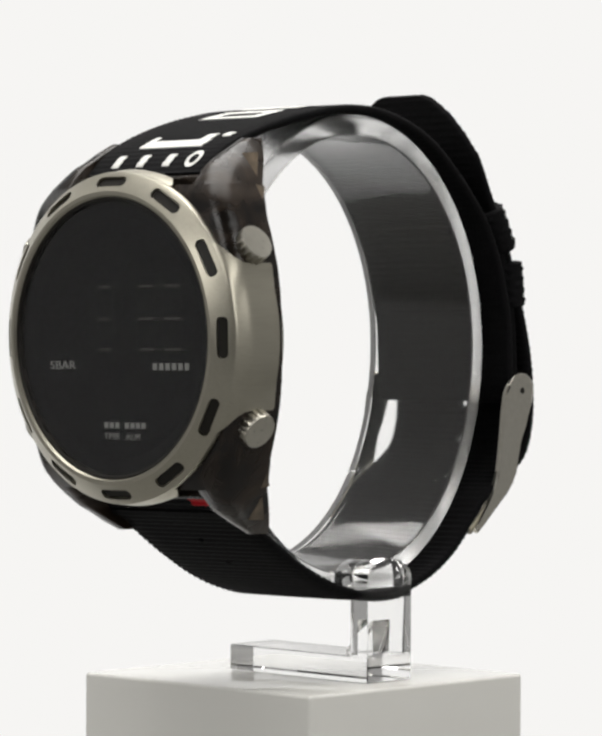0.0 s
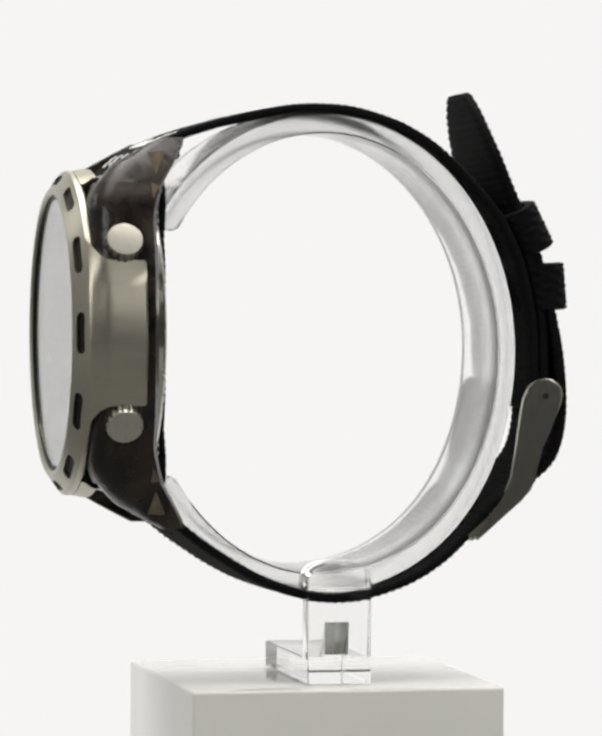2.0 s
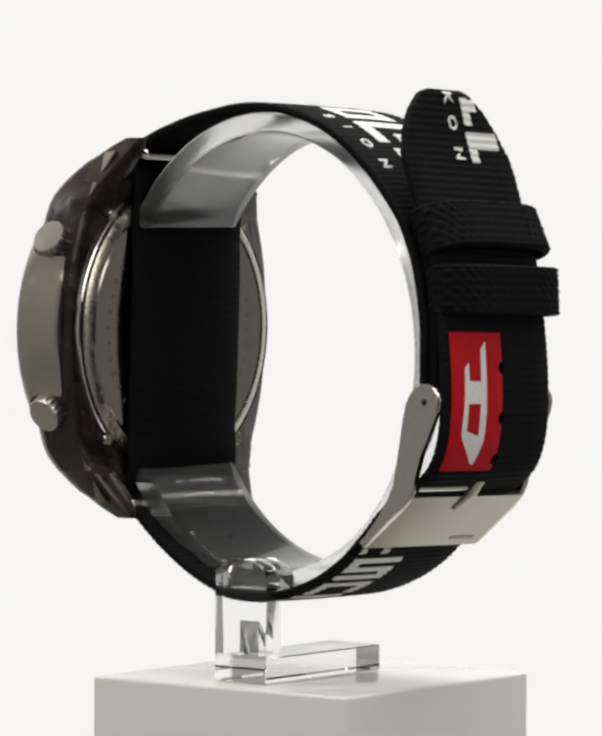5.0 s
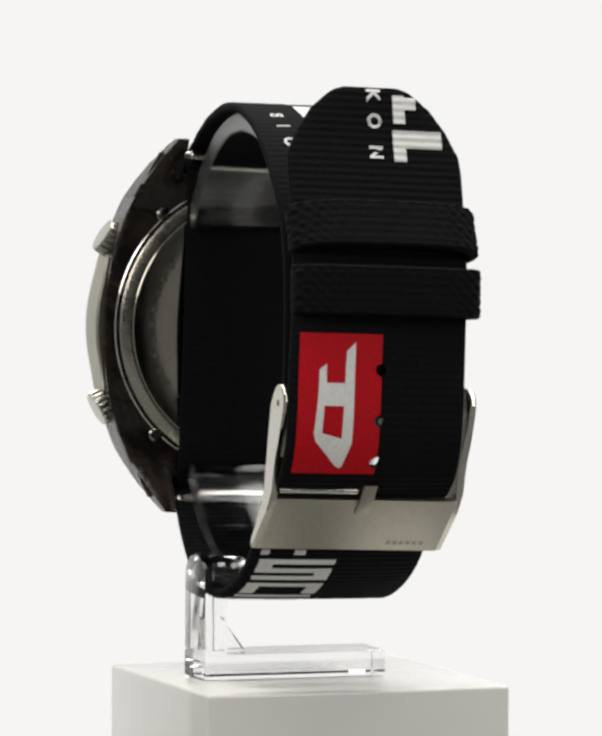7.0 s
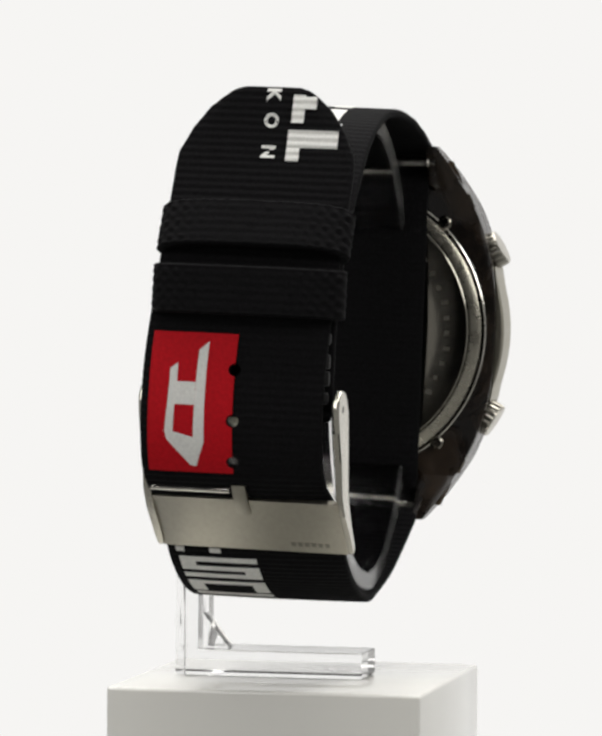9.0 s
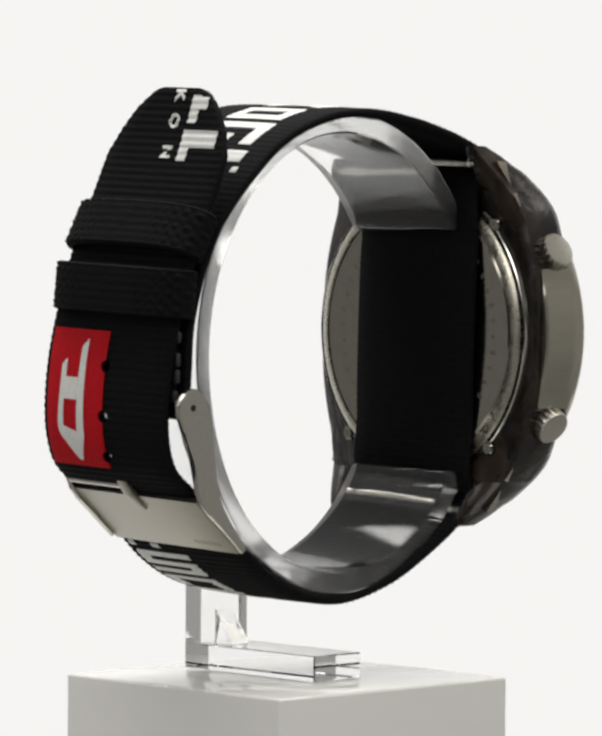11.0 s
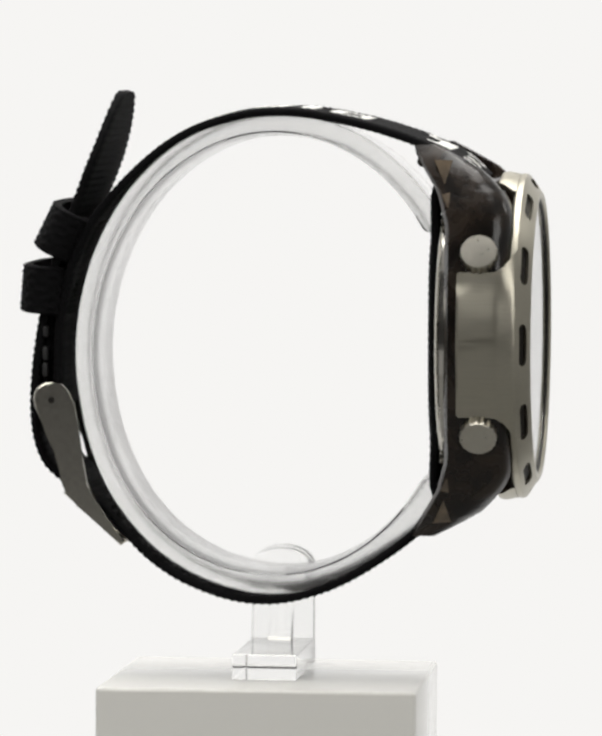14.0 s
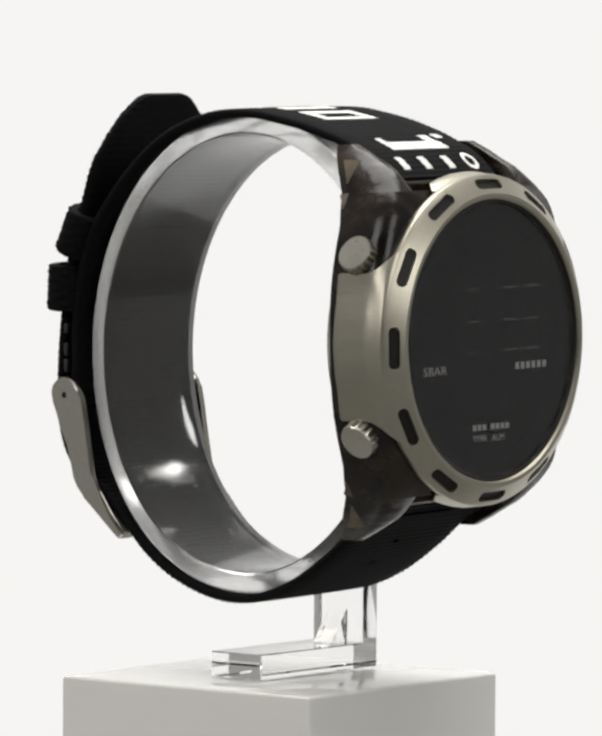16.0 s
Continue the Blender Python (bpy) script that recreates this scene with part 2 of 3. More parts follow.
# unseen wall, added behind the camera so the steel reflects something dark
bm = block(bmesh.new(), -1300, 1300, -1650, -1600, 0, 2200)
tagged(part("unseen_wall_south", bm, DARK, None), "unseen dark wall added behind the camera", "wall", kind="structure")


def plinth():
    ob = thing("plinth", "matte white painted square display plinth", "plinth")
    bm = block(bmesh.new(), 2.6 - 22, 2.6 + 22, 0.75 - 21.9, 0.75 + 21.9, -25.4 - 220, -25.4, 0.5, 3)
    part("block", bm, PAINT, ob)
    return ob


def watch_stand():
    ob = thing("watch_stand", "clear acrylic watch stand with an open oval cuff", "display stand")
    base = block(bmesh.new(), -2.0, 7.0, -15.8, 11.0, -25.3, -21.7, 0.15, 1)
    arch = [(-1.98, -22.5), (6.98, -22.5), (6.98, -11.0)]
    arch += [(2.5 + 4.48 * math.cos(a), -11.0 + 2.8 * math.sin(a)) for a in (math.pi * k / 12 for k in range(1, 12))]
    arch += [(-1.98, -11.0)]
    base = carve(base, prism(bmesh.new(), arch, "y", -15.75, -12.45, 0.12), "UNION")
    base = carve(base, prism(bmesh.new(), [(-13.0, -22.2), (-13.0, -16.9), (-12.4, -16.9), (-8.8, -21.6), (-8.8, -22.2)], "x", 0.9, 4.2, 0.15), "UNION")
    peg = [(-1.8, -12.4), (6.8, -12.4)] + [(2.5 + 4.3 * math.cos(a), -11.0 + 2.6 * math.sin(a)) for a in (math.pi * k / 12 for k in range(0, 13))]
    base = carve(base, prism(bmesh.new(), peg, "y", -13.0, -9.12, 0.1), "UNION")
    part("bracket", base, ACRYLIC, ob, "clear moulded bracket with a foot")
    bm = bmesh.new()
    sections = []
    cx, cz, a0, b0 = 1.25, 20.15, 27.95, 33.4
    gap = 2.535
    around = [(gap + 1.25 / 31.5 * u, math.sqrt(1 - u * u)) for u in (0.99, 0.93, 0.8, 0.6, 0.35)]
    around = [(-a, q) for a, q in around] + [(-gap + 2 * gap * k / 96, 1.0) for k in range(97)] + around[::-1]
    for a, q in around:
        c, s = math.cos(a), math.sin(a)
        full = 1 - 0.07 * max(0.0, -s) * max(0.0, c)
        o = Vector((cx + a0 * math.copysign(abs(c) ** full, c), 0, cz + b0 * math.copysign(abs(s) ** full, s)))
        n = Vector((c / a0, 0, s / b0)).normalized()
        i = o - n * (2.75 - 0.35 * c)
        mid = (o + i) / 2
        o, i = mid + (o - mid) * q, mid + (i - mid) * q
        y0, y1, e = -9.1, 11.0, 0.22 * q
        crown = []
        for k2 in range(11):
            u = 1 - k2 / 5
            bulge = 0.3 * (1 - u * u) * q
            crown.append((i.x - n.x * bulge, (y0 + y1) / 2 + u * ((y1 - y0) / 2 - e), i.z - n.z * bulge))
        sections.append([(o.x, y0 + e, o.z), (o.x, y1 - e, o.z), (o.x - n.x * e, y1, o.z - n.z * e), (i.x + n.x * e, y1, i.z + n.z * e),
                         *crown, (i.x + n.x * e, y0, i.z + n.z * e), (o.x - n.x * e, y0, o.z - n.z * e)])
    loft(bm, sections)
    for f in bm.faces:
        c = f.calc_center_median()
        f.material_index = 1 if c.y < -8.8 or c.y > 10.7 else 0
    part("cuff", bm, CUFF, ob, "open oval cuff with frosted edges").data.materials.append(FROST)
    return ob


# ---- watch ----
HEAD_Z = 22.7
HEAD = Matrix(((0, 0, -1, -21.0), (-1, 0, 0, -0.45), (0, 1, 0, HEAD_Z), (0, 0, 0, 1)))   # face coordinates into the watch's space


def put(bm, m):
    bm.transform(m)
    return bm


def slab_sections(rows):
    """Sections (X0, X1, Zback, Zfront, chamfer) at each Y, as loft rings."""
    out = []
    for y, x0, x1, zb, zf, c0, c1 in rows:
        f0, f1 = [c * (1 + 1.1 * min(1, max(0, (abs(y) - 5) / 8)) * (abs(y) < 25.5)) if c > 0.9 else c for c in (c0, c1)]
        out.append([(x0, y, zb + c0 * 0.6), (x0 + c0, y, zb), (x1 - c1, y, zb), (x1, y, zb + c1 * 0.6), (x1, y, zf - f1 * 1.2), (x1 - f1 * 0.3, y, zf - f1 * 0.5), (x1 - f1, y, zf),
                    (x0 + f0, y, zf), (x0 + f0 * 0.3, y, zf - f0 * 0.5), (x0, y, zf - f0 * 1.2)])
    return out


def case_outline(y):
    y = abs(y)
    return float(np.interp(y, [0, 3, 6, 9, 12, 15, 18, 21, 23.8, 25.6, 26.9], [22.3, 22.25, 22.1, 21.7, 21.0, 20.1, 18.9, 17.3, 15.8, 14.6, 13.7]))


def case_front(y):
    return float(np.interp(abs(y), [0, 16.5, 17.5, 18.5, 19.3, 20.0, 20.6, 21.3, 22.4, 23.4, 25.0, 26.0, 26.6], [11.2, 11.2, 11.12, 10.88, 10.53, 10.12, 9.7, 9.1, 8.1, 7.05, 4.4, 2.3, 1.0]))


def watch_head(root):
    # case
    bm = bmesh.new()
    rows = []
    for k in range(41):
        y = -20.6 + 41.2 * k / 40
        w = case_outline(y)
        zf = case_front(y)
        zb = float(np.interp(abs(y), [0, 16, 19, 20.6], [2.45, 2.35, 1.5, 0.95]))
        rows.append((y, -w, w, zb, zf, 1.0, 1.0))
    loft(bm, slab_sections(rows))
    case = part("case", put(bm, HEAD), RESIN, root, "smoky dark translucent resin case", 42)
    for sy in (-1, 1):
        bm = block(bmesh.new(), -12.2, 12.2, min(20.4 * sy, 21.9 * sy), max(20.4 * sy, 21.9 * sy), 1.0, 8.0, 0.3, 1)
        part("strap_seat", put(bm, HEAD), RESIN, case)
    for sx in (-1, 1):
        for sy in (-1, 1):
            bm = bmesh.new()
            rows = []
            for y in (20.6, 21.3, 22.4, 23.4, 24.2, 25.6, 26.9):
                w = case_outline(y)
                zf = case_front(y)
                zb = 0.95 - max(0, y - 20.6) * 0.62
                c = 1.0 if y < 26 else 0.5
                if y > 26:
                    zf -= 0.4
                    zb += 0.5
                a, b = (12.25, w) if sx > 0 else (-w, -12.25)
                rows.append((y * sy, a, b, zb, zf, 0.3 if sx > 0 else c, c if sx > 0 else 0.3))
            loft(bm, slab_sections(rows))
            part("lug", put(bm, HEAD), RESIN, case, "", 38)
    # bezel with twelve slots
    bm = lathe(bmesh.new(), [(19.2, 12.0), (19.2, 13.8), (19.45, 14.1), (20.0, 14.1), (22.3, 12.5), (22.6, 12.2), (22.68, 11.8), (22.6, 11.4), (22.3, 11.1), (19.4, 11.0)], 192)
    cutter = bmesh.new()
    slope = math.atan2(1.65, 2.45)
    seats = []
    for h in range(12):
        seat = Matrix.Rotation(radians(30 * h), 4, "Z") @ Matrix.Translation((21.3, 0, 13.22)) @ Matrix.Rotation(slope, 4, "Y") @ Matrix.Rotation(radians(90), 4, "Z")
        one = prism(bmesh.new(), stadium(5.7, 1.6), "z", -0.75, 1.5)
        one.transform(seat)
        me = bpy.data.meshes.new("tool")
        one.to_mesh(me)
        one.free()
        cutter.from_mesh(me)
        bpy.data.meshes.remove(me)
        seats.append(seat)
    bm = carve(bm, cutter)
    bezel = part("bezel", put(bm, HEAD), STEEL, root, "brushed champagne steel bezel with twelve slots", 25)
    for seat in seats:
        one = prism(bmesh.new(), stadium(5.5, 1.4), "z", -0.74, -0.5)
        one.transform(seat)
        part("slot_insert", put(one, HEAD), SLOT, bezel)
    # side guards between the pushers
    for turn in (0, 180):
        sections = []
        for z in (12.42, 12.2, 11.9, 11.5, 11.0, 10.6, 10.2, 9.8, 9.4, 8.8, 7.8, 6.5, 4.5, 4.2):
            half = float(np.interp(z, [4.0, 7.8, 8.8, 9.4, 9.8, 10.2, 10.6, 11, 12.2, 12.85], [24.5, 24.5, 24.6, 24.8, 25.2, 26, 26.8, 28.5, 34, 34]))
            r1 = float(np.interp(z, [4, 9.4, 9.8, 10.2, 10.6, 11.0, 11.9, 12.2, 12.42], [23.35, 23.35, 23.3, 23.2, 23.1, 23.0, 22.8, 22.64, 22.3]))
            proud = float(np.interp(z, [9.8, 10.6, 12.3], [1, 0.75, 0]))
            if z < 4.3:
                half, r1 = half - 0.8, r1 - 0.3
            ring = []
            for k in range(17):
                lean = radians(-half + 2 * half * k / 16)
                a = radians(turn) + lean
                near = min(abs(lean), radians(24.5))
                over = (case_outline(r1 * math.sin(near)) + 0.15) / math.cos(near)
                r = r1 + max(0, over - r1) * proud
                ring.append((r * math.cos(a), r * math.sin(a), z))
            for k in range(17):
                a = radians(turn + half - 2 * half * k / 16)
                ring.append((20.5 * math.cos(a), 20.5 * math.sin(a), z))
            sections.append(ring)
        part("side_guard", put(loft(bmesh.new(), sections), HEAD), STEEL, root, "brushed steel side guard")
    # tabs of the bezel over the strap ends
    for turn in (90, 270):
        sections = []
        for z in (11.3, 10.8, 9.6, 8.9, 8.7):
            half = 25 - 6 * max(0, (10.8 - z) / 2.1)
            r1 = float(np.interp(z, [8.7, 8.9, 9.6, 11.3], [22.6, 22.85, 22.95, 22.6]))
            sections.append([(r1 * math.cos(a), r1 * math.sin(a), z) for a in (radians(turn - half + half * k / 8) for k in range(17))]
                            + [(21.0 * math.cos(a), 21.0 * math.sin(a), z) for a in (radians(turn + half - half * k / 8) for k in range(17))])
        part("bezel_tab", put(loft(bmesh.new(), sections), HEAD), STEEL, bezel)
    # facets at the lug ends: glints of light on the resin, painted in amber
    for sx in (-1, 1):
        for sy in (-1, 1):
            bm = bmesh.new()
            tri = [(case_outline(y) - 0.03, y, z) for y, z in ((24.8, 3.0), (24.9, 0.55), (21.6, 2.1))]
            lo = [bm.verts.new((sx * x, sy * y, z)) for x, y, z in tri]
            hi = [bm.verts.new((sx * (x + (0.75 if z < 1 else 0.1)), sy * y, z)) for x, y, z in tri]
            bm.faces.new(hi)
            bm.faces.new(lo[::-1])
            for k in range(3):
                bm.faces.new((lo[k], lo[(k + 1) % 3], hi[(k + 1) % 3], hi[k]))
            part("lug_facet", put(bm, HEAD), RESIN_GLINT, case, "facet with a light glint painted in amber", 0)
            bm = bmesh.new()
            tri = [(case_outline(y) - 0.03, y, z) for y, z in ((20.5, 2.9), (20.2, 1.75), (18.3, 2.75))]
            lo = [bm.verts.new((sx * x, sy * y, z)) for x, y, z in tri]
            hi = [bm.verts.new((sx * (x + (0.45 if z < 2 else 0.08)), sy * y, z)) for x, y, z in tri]
            bm.faces.new(hi)
            bm.faces.new(lo[::-1])
            for k in range(3):
                bm.faces.new((lo[k], lo[(k + 1) % 3], hi[(k + 1) % 3], hi[k]))
            part("lug_facet", put(bm, HEAD), RESIN_GLINT, case, "small facet with a light glint painted in amber", 0)
    # pushers
    for a in (30, -30, 150, -150):
        m = Matrix.Rotation(radians(a), 4, "Z") @ Matrix.Translation((0, 0, 7.2)) @ Matrix.Rotation(radians(90), 4, "Y")
        bm = lathe(bmesh.new(), [(0, 20.5), (1.7, 20.5), (1.7, 22.9), (2.2, 23.0)], 32, False)
        stem = part("pusher", put(put(bm, m), HEAD), SATIN, root, "knurled steel pusher")
        bm = bmesh.new()
        rings = []
        for r, h, knurl in ((1.9, 22.9, 0), (2.45, 23.1, 1), (2.6, 23.4, 1), (2.6, 24.9, 1), (2.56, 25.25, 0.5), (2.42, 25.5, 0), (1.2, 25.56, 0)):
            rings.append([((r - 0.22 * knurl * (k % 4 in (0, 1))) * math.cos(2 * math.pi * k / 72), (r - 0.22 * knurl * (k % 4 in (0, 1))) * math.sin(2 * math.pi * k / 72), h) for k in range(72)])
        loft(bm, rings)
        part("cap", put(put(bm, m), HEAD), SATIN, stem)
    # crystal, display
    bm = lathe(bmesh.new(), [(0, 12.8), (18.7, 12.8), (18.7, 13.4), (18.6, 13.5), (0, 13.5)], 128, False)
    ob = part("crystal", put(bm, HEAD), LENS, root, "flat clear watch crystal")
    ob.visible_shadow = False
    bm = lathe(bmesh.new(), [(0, 12.0), (16.4, 12.0), (17.2, 12.5), (18.6, 12.7), (18.6, 11.3), (0, 11.3)], 128, False)
    gasket = lathe(bmesh.new(), [(18.7, 12.4), (18.7, 13.6), (18.9, 13.75), (19.25, 13.7), (19.25, 12.4)], 128)
    part("gasket", put(gasket, HEAD), SLOT, root, "black rubber gasket")
    dial = part("display", put(bm, HEAD), LCD, root, "switched-off black digital display")

    def bar(name, x, y, w, h, mat):
        bm = block(bmesh.new(), x - w / 2, x + w / 2, y - h / 2, y + h / 2, 11.9, 12.04)
        part(name, put(bm, HEAD), mat, dial)

    def words(text, x0, x1, y, high):
        bm = glyph(text, 1.5, 0.0)
        xs, ys = [v.co.x for v in bm.verts], [v.co.y for v in bm.verts]
        for v in bm.verts:
            v.co = Vector((x0 + (v.co.x - min(xs)) / (max(xs) - min(xs)) * (x1 - x0), y + ((v.co.y - min(ys)) / (max(ys) - min(ys)) - 0.5) * high, 12.03 + v.co.z * 0.3))
        part("lettering", put(bm, HEAD), LEGEND, dial)

    for x, w in ((-2.7, 2.6), (5.5, 2.9), (10.7, 3.0)):
        for y in (7.0, 2.6, -1.55):
            bar("segment", x, y, w, 0.35, GHOST)
        for side in (-1, 1):
            for y in (4.8, 0.55):
                bar("segment", x + side * (w / 2 + 0.35), y, 0.3, 3.4, DIM)
    for x, w in ((-2.6, 1.9), (5.4, 1.9)):
        for y in (-5.6, -7.7, -9.7):
            bar("segment", x, y, w, 0.25, DIM)
        for side in (-1, 1):
            for y in (-6.65, -8.7):
                bar("segment", x + side * (w / 2 + 0.25), y, 0.22, 1.6, DIM)
    for x in (-2.6, 5.4, 10.6):
        bar("segment", x, 11.3, 1.9, 0.25, DIM)
    words("5BAR", -13.95, -8.7, -3.65, 1.15)
    words("TMR", -3.2, 0.0, -13.35, 0.85)
    words("ALM", 1.15, 4.0, -13.4, 0.85)
    for k in range(6):
        bar("legend", 7.15 + 1.25 * k, -3.88, 0.8, 0.95, LEGEND)
    for k in range(3):
        bar("legend", -2.7 + 1.1 * k, -11.85, 0.8, 0.8, LEGEND)
    for k in range(4):
        bar("legend", 1.4 + 1.1 * k, -11.88, 0.8, 0.8, LEGEND)
    # back
    bm = lathe(bmesh.new(), [(0, 0.95), (10.2, 0.95), (10.35, 1.03), (10.6, 1.03), (10.75, 0.95), (18.6, 0.95), (18.85, 1.15), (18.85, 2.6), (0, 2.6)], 128, False)
    back = part("case_back", put(bm, HEAD), BACKING, root, "satin steel case back with engraved ring")
    bm = lathe(bmesh.new(), [(18.95, 2.6), (18.95, 1.1), (19.1, 0.97), (20.3, 1.25), (20.6, 1.5), (20.65, 2.6)], 160)
    part("back_rim", put(bm, HEAD), CHAMPAGNE, back, "champagne steel rim")
    bm = lathe(bmesh.new(), [(20.95, 2.7), (20.95, 1.75), (21.1, 1.6), (21.3, 1.75), (21.3, 2.7)], 160)
    part("case_ring", put(bm, HEAD), POLISH, case, "thin polished steel ring")
    for k in range(44):
        a = radians(360 * k / 44)
        if k % 22 > 15:
            continue
        bm = block(bmesh.new(), -0.3, 0.3, 15.3, 16.3 - 0.2 * (k % 3), 0.93, 1.0)
        bm.transform(Matrix.Rotation(a, 4, "Z"))
        part("engraving", put(bm, HEAD), ENGRAVED, back)
    for sx in (-1, 1):
        for sy in (-1, 1):
            bm = lathe(bmesh.new(), [(0, 1.55), (0.2, 1.55), (0.3, 1.4), (0.75, 1.4), (1.0, 1.6), (1.0, 2.8), (0, 2.8)], 20, False)
            bm.transform(Matrix.Translation((14.6 * sx, 15.9 * sy, 0)))
            part("screw", put(bm, HEAD), BACKING, case, "small steel screw")
    for sy in (-1, 1):
        bm = lathe(bmesh.new(), [(0, -13.2), (0.6, -13.2), (0.6, -12.2), (0.75, -12.0), (0.75, 12.0), (0.6, 12.2), (0.6, 13.2), (0, 13.2)], 16, False)
        bm.transform(Matrix.Translation((-19.6 if sy > 0 else -20.5, 0, HEAD_Z + (24.55 if sy > 0 else -25.1))) @ Matrix.Rotation(radians(90), 4, "X"))
        part("spring_bar", bm, POLISH, root)


UPPER = Band([(-27.0, 44.6, 0), (-24.8, 46.7, 0), (-22.6, 48.2, 0), (-21.0, 48.95, 0), (-18.0, 50.2, -0.2), (-15, 51.2, -0.3), (-12.4, 51.95, -0.5), (-9, 52.75, -0.6), (-3, 53.8, -1), (1.7, 54.0, -1.3), (6, 53.6, -1.3), (11, 52.2, -1.3),
              (14.5, 50.6, -1.3), (17.5, 48.6, -1.3), (20.8, 45.7, -1.2), (24.1, 42.2, -1.2), (27.1, 38.3, -1.2), (29.3, 33.4, -1.3), (30.5, 28.5, -1.4), (31.15, 24, -1.5), (31.3, 19.5, -1.5), (31.4, 16.2, -1.5),
              (31.75, 13.4, -1.5), (32.6, 12.6, -1.5)], 1, 0.3)
LOWER = Band([(-27.0, 2.6, 0), (-24.8, 0.4, 0), (-22.3, -1.5, 0), (-19.8, -3.2, 0), (-15, -6.9, -0.5), (-8.7, -10.8, -1), (-2.3, -13.3, -1.5), (3, -14.0, -1.3), (8.2, -13.35, -1.25), (13.7, -11.4, -1.2), (18.3, -8.5, -1.2),
              (22, -4.9, -1.2), (24.9, -1.6, -1.2), (27.8, 0.5, -1.3), (30.9, 2.6, -1.4), (33.4, 5.0, -1.5), (34.75, 8.5, -1.5), (35.2, 13, -1.5), (34.85, 19, -1.4),
              (34.0, 24.6, -1.1), (32.9, 30, -0.7), (31.05, 36, -0.45), (29.05, 40.6, -0.3), (27.15, 45.2, -0.2), (25.4, 50, -0.2), (23.5, 56.6, -0.2)], -1, 0.2, -0.02)
FOLD = Band([(30.9, 33.5, -1.2), (32.0, 28.5, -1.3), (32.6, 24, -1.4), (32.72, 19, -1.5), (32.85, 16, -1.5), (33.3, 14.2, -1.5), (33.0, 12.8, -1.5)], 1)
BEHIND = Band([(-23.6, 46.9, 0), (-22.5, 45.6, 0), (-21.5, 43.4, 0), (-20.9, 40.5, 0), (-20.6, 38, 0), (-20.2, 33, 0), (-20.1, 23.5, 0), (-20.2, 13, 0), (-20.6, 7, 0), (-20.9, 4.5, 0), (-21.5, 1.8, 0), (-22.5, -0.4, 0), (-23.6, -1.7, 0)], 1, 1.25)


def upper_width(s):
    return float(np.interp(s, [0, 8, 20, 60, 100], [23.8, 24.0, 25.0, 25.2, 25.0]))


def tail_width(s):
    left = LOWER.length - s
    return float(np.interp(left, [0, 0.3, 1.2, 3.0, 6.0, 9.5, 12, 30, 40], [8.0, 10.3, 12.9, 17.0, 21.2, 24.4, 24.8, 24.8, 25.0]))


def keeper(root, centre, lean, half, length, mat):
    """A woven loop round both layers of the band."""
    d = Vector((-math.sin(radians(lean)), 0, math.cos(radians(lean))))
    n = Vector((d.z, 0, -d.x))
    loop = []
    w, h = 13.3, half
    for k in range(120):
        a = 2 * math.pi * k / 120
        c, s = math.cos(a), math.sin(a)
        y, z = w * abs(c) ** 0.58 * (1 if c > 0 else -1), h * abs(s) ** 0.85 * (1 if s > 0 else -1)
        g = Vector((abs(y / w) ** 3 / w * (1 if c > 0 else -1), abs(z / h) ** 1.8 / h * (1 if s > 0 else -1))).normalized()
        loop.append((y, z, g.x, g.y))
    rings = []
    steps = 26
    for k in range(steps + 1):
        u = -length / 2 + length * k / steps
        lift = 0.05 * math.cos(2 * math.pi * k / 4.3) - (0.35 if k in (0, steps) else 0)
        rings.append((u, lift))
    bm = bmesh.new()

    def weave(u, a, off):
        return off if off < -0.5 else off + 0.09 * math.cos(2 * math.pi * (u / 1.5 + a / 1.7)) + 0.07 * math.cos(2 * math.pi * (u / 1.5 - a / 1.7))

    def ring(u, off):
        return [bm.verts.new(centre + d * u + n * (c + dn * weave(u, a, off)) + Vector((0, a + da * weave(u, a, off), 0))) for a, c, da, dn in loop]

    outer = [ring(u, lift) for u, lift in rings]
    inner = [ring(u, -1.2) for u, _ in (rings[0], rings[-1])]
    m = len(loop)
    chain = outer + [inner[1], inner[0], outer[0]]
    for a, b in zip(chain, chain[1:]):
        for k in range(m):
            j = (k + 1) % m
            bm.faces.new((a[k], a[j], b[j], b[k]))
    return part("keeper", bm, mat, root, "black woven strap keeper")


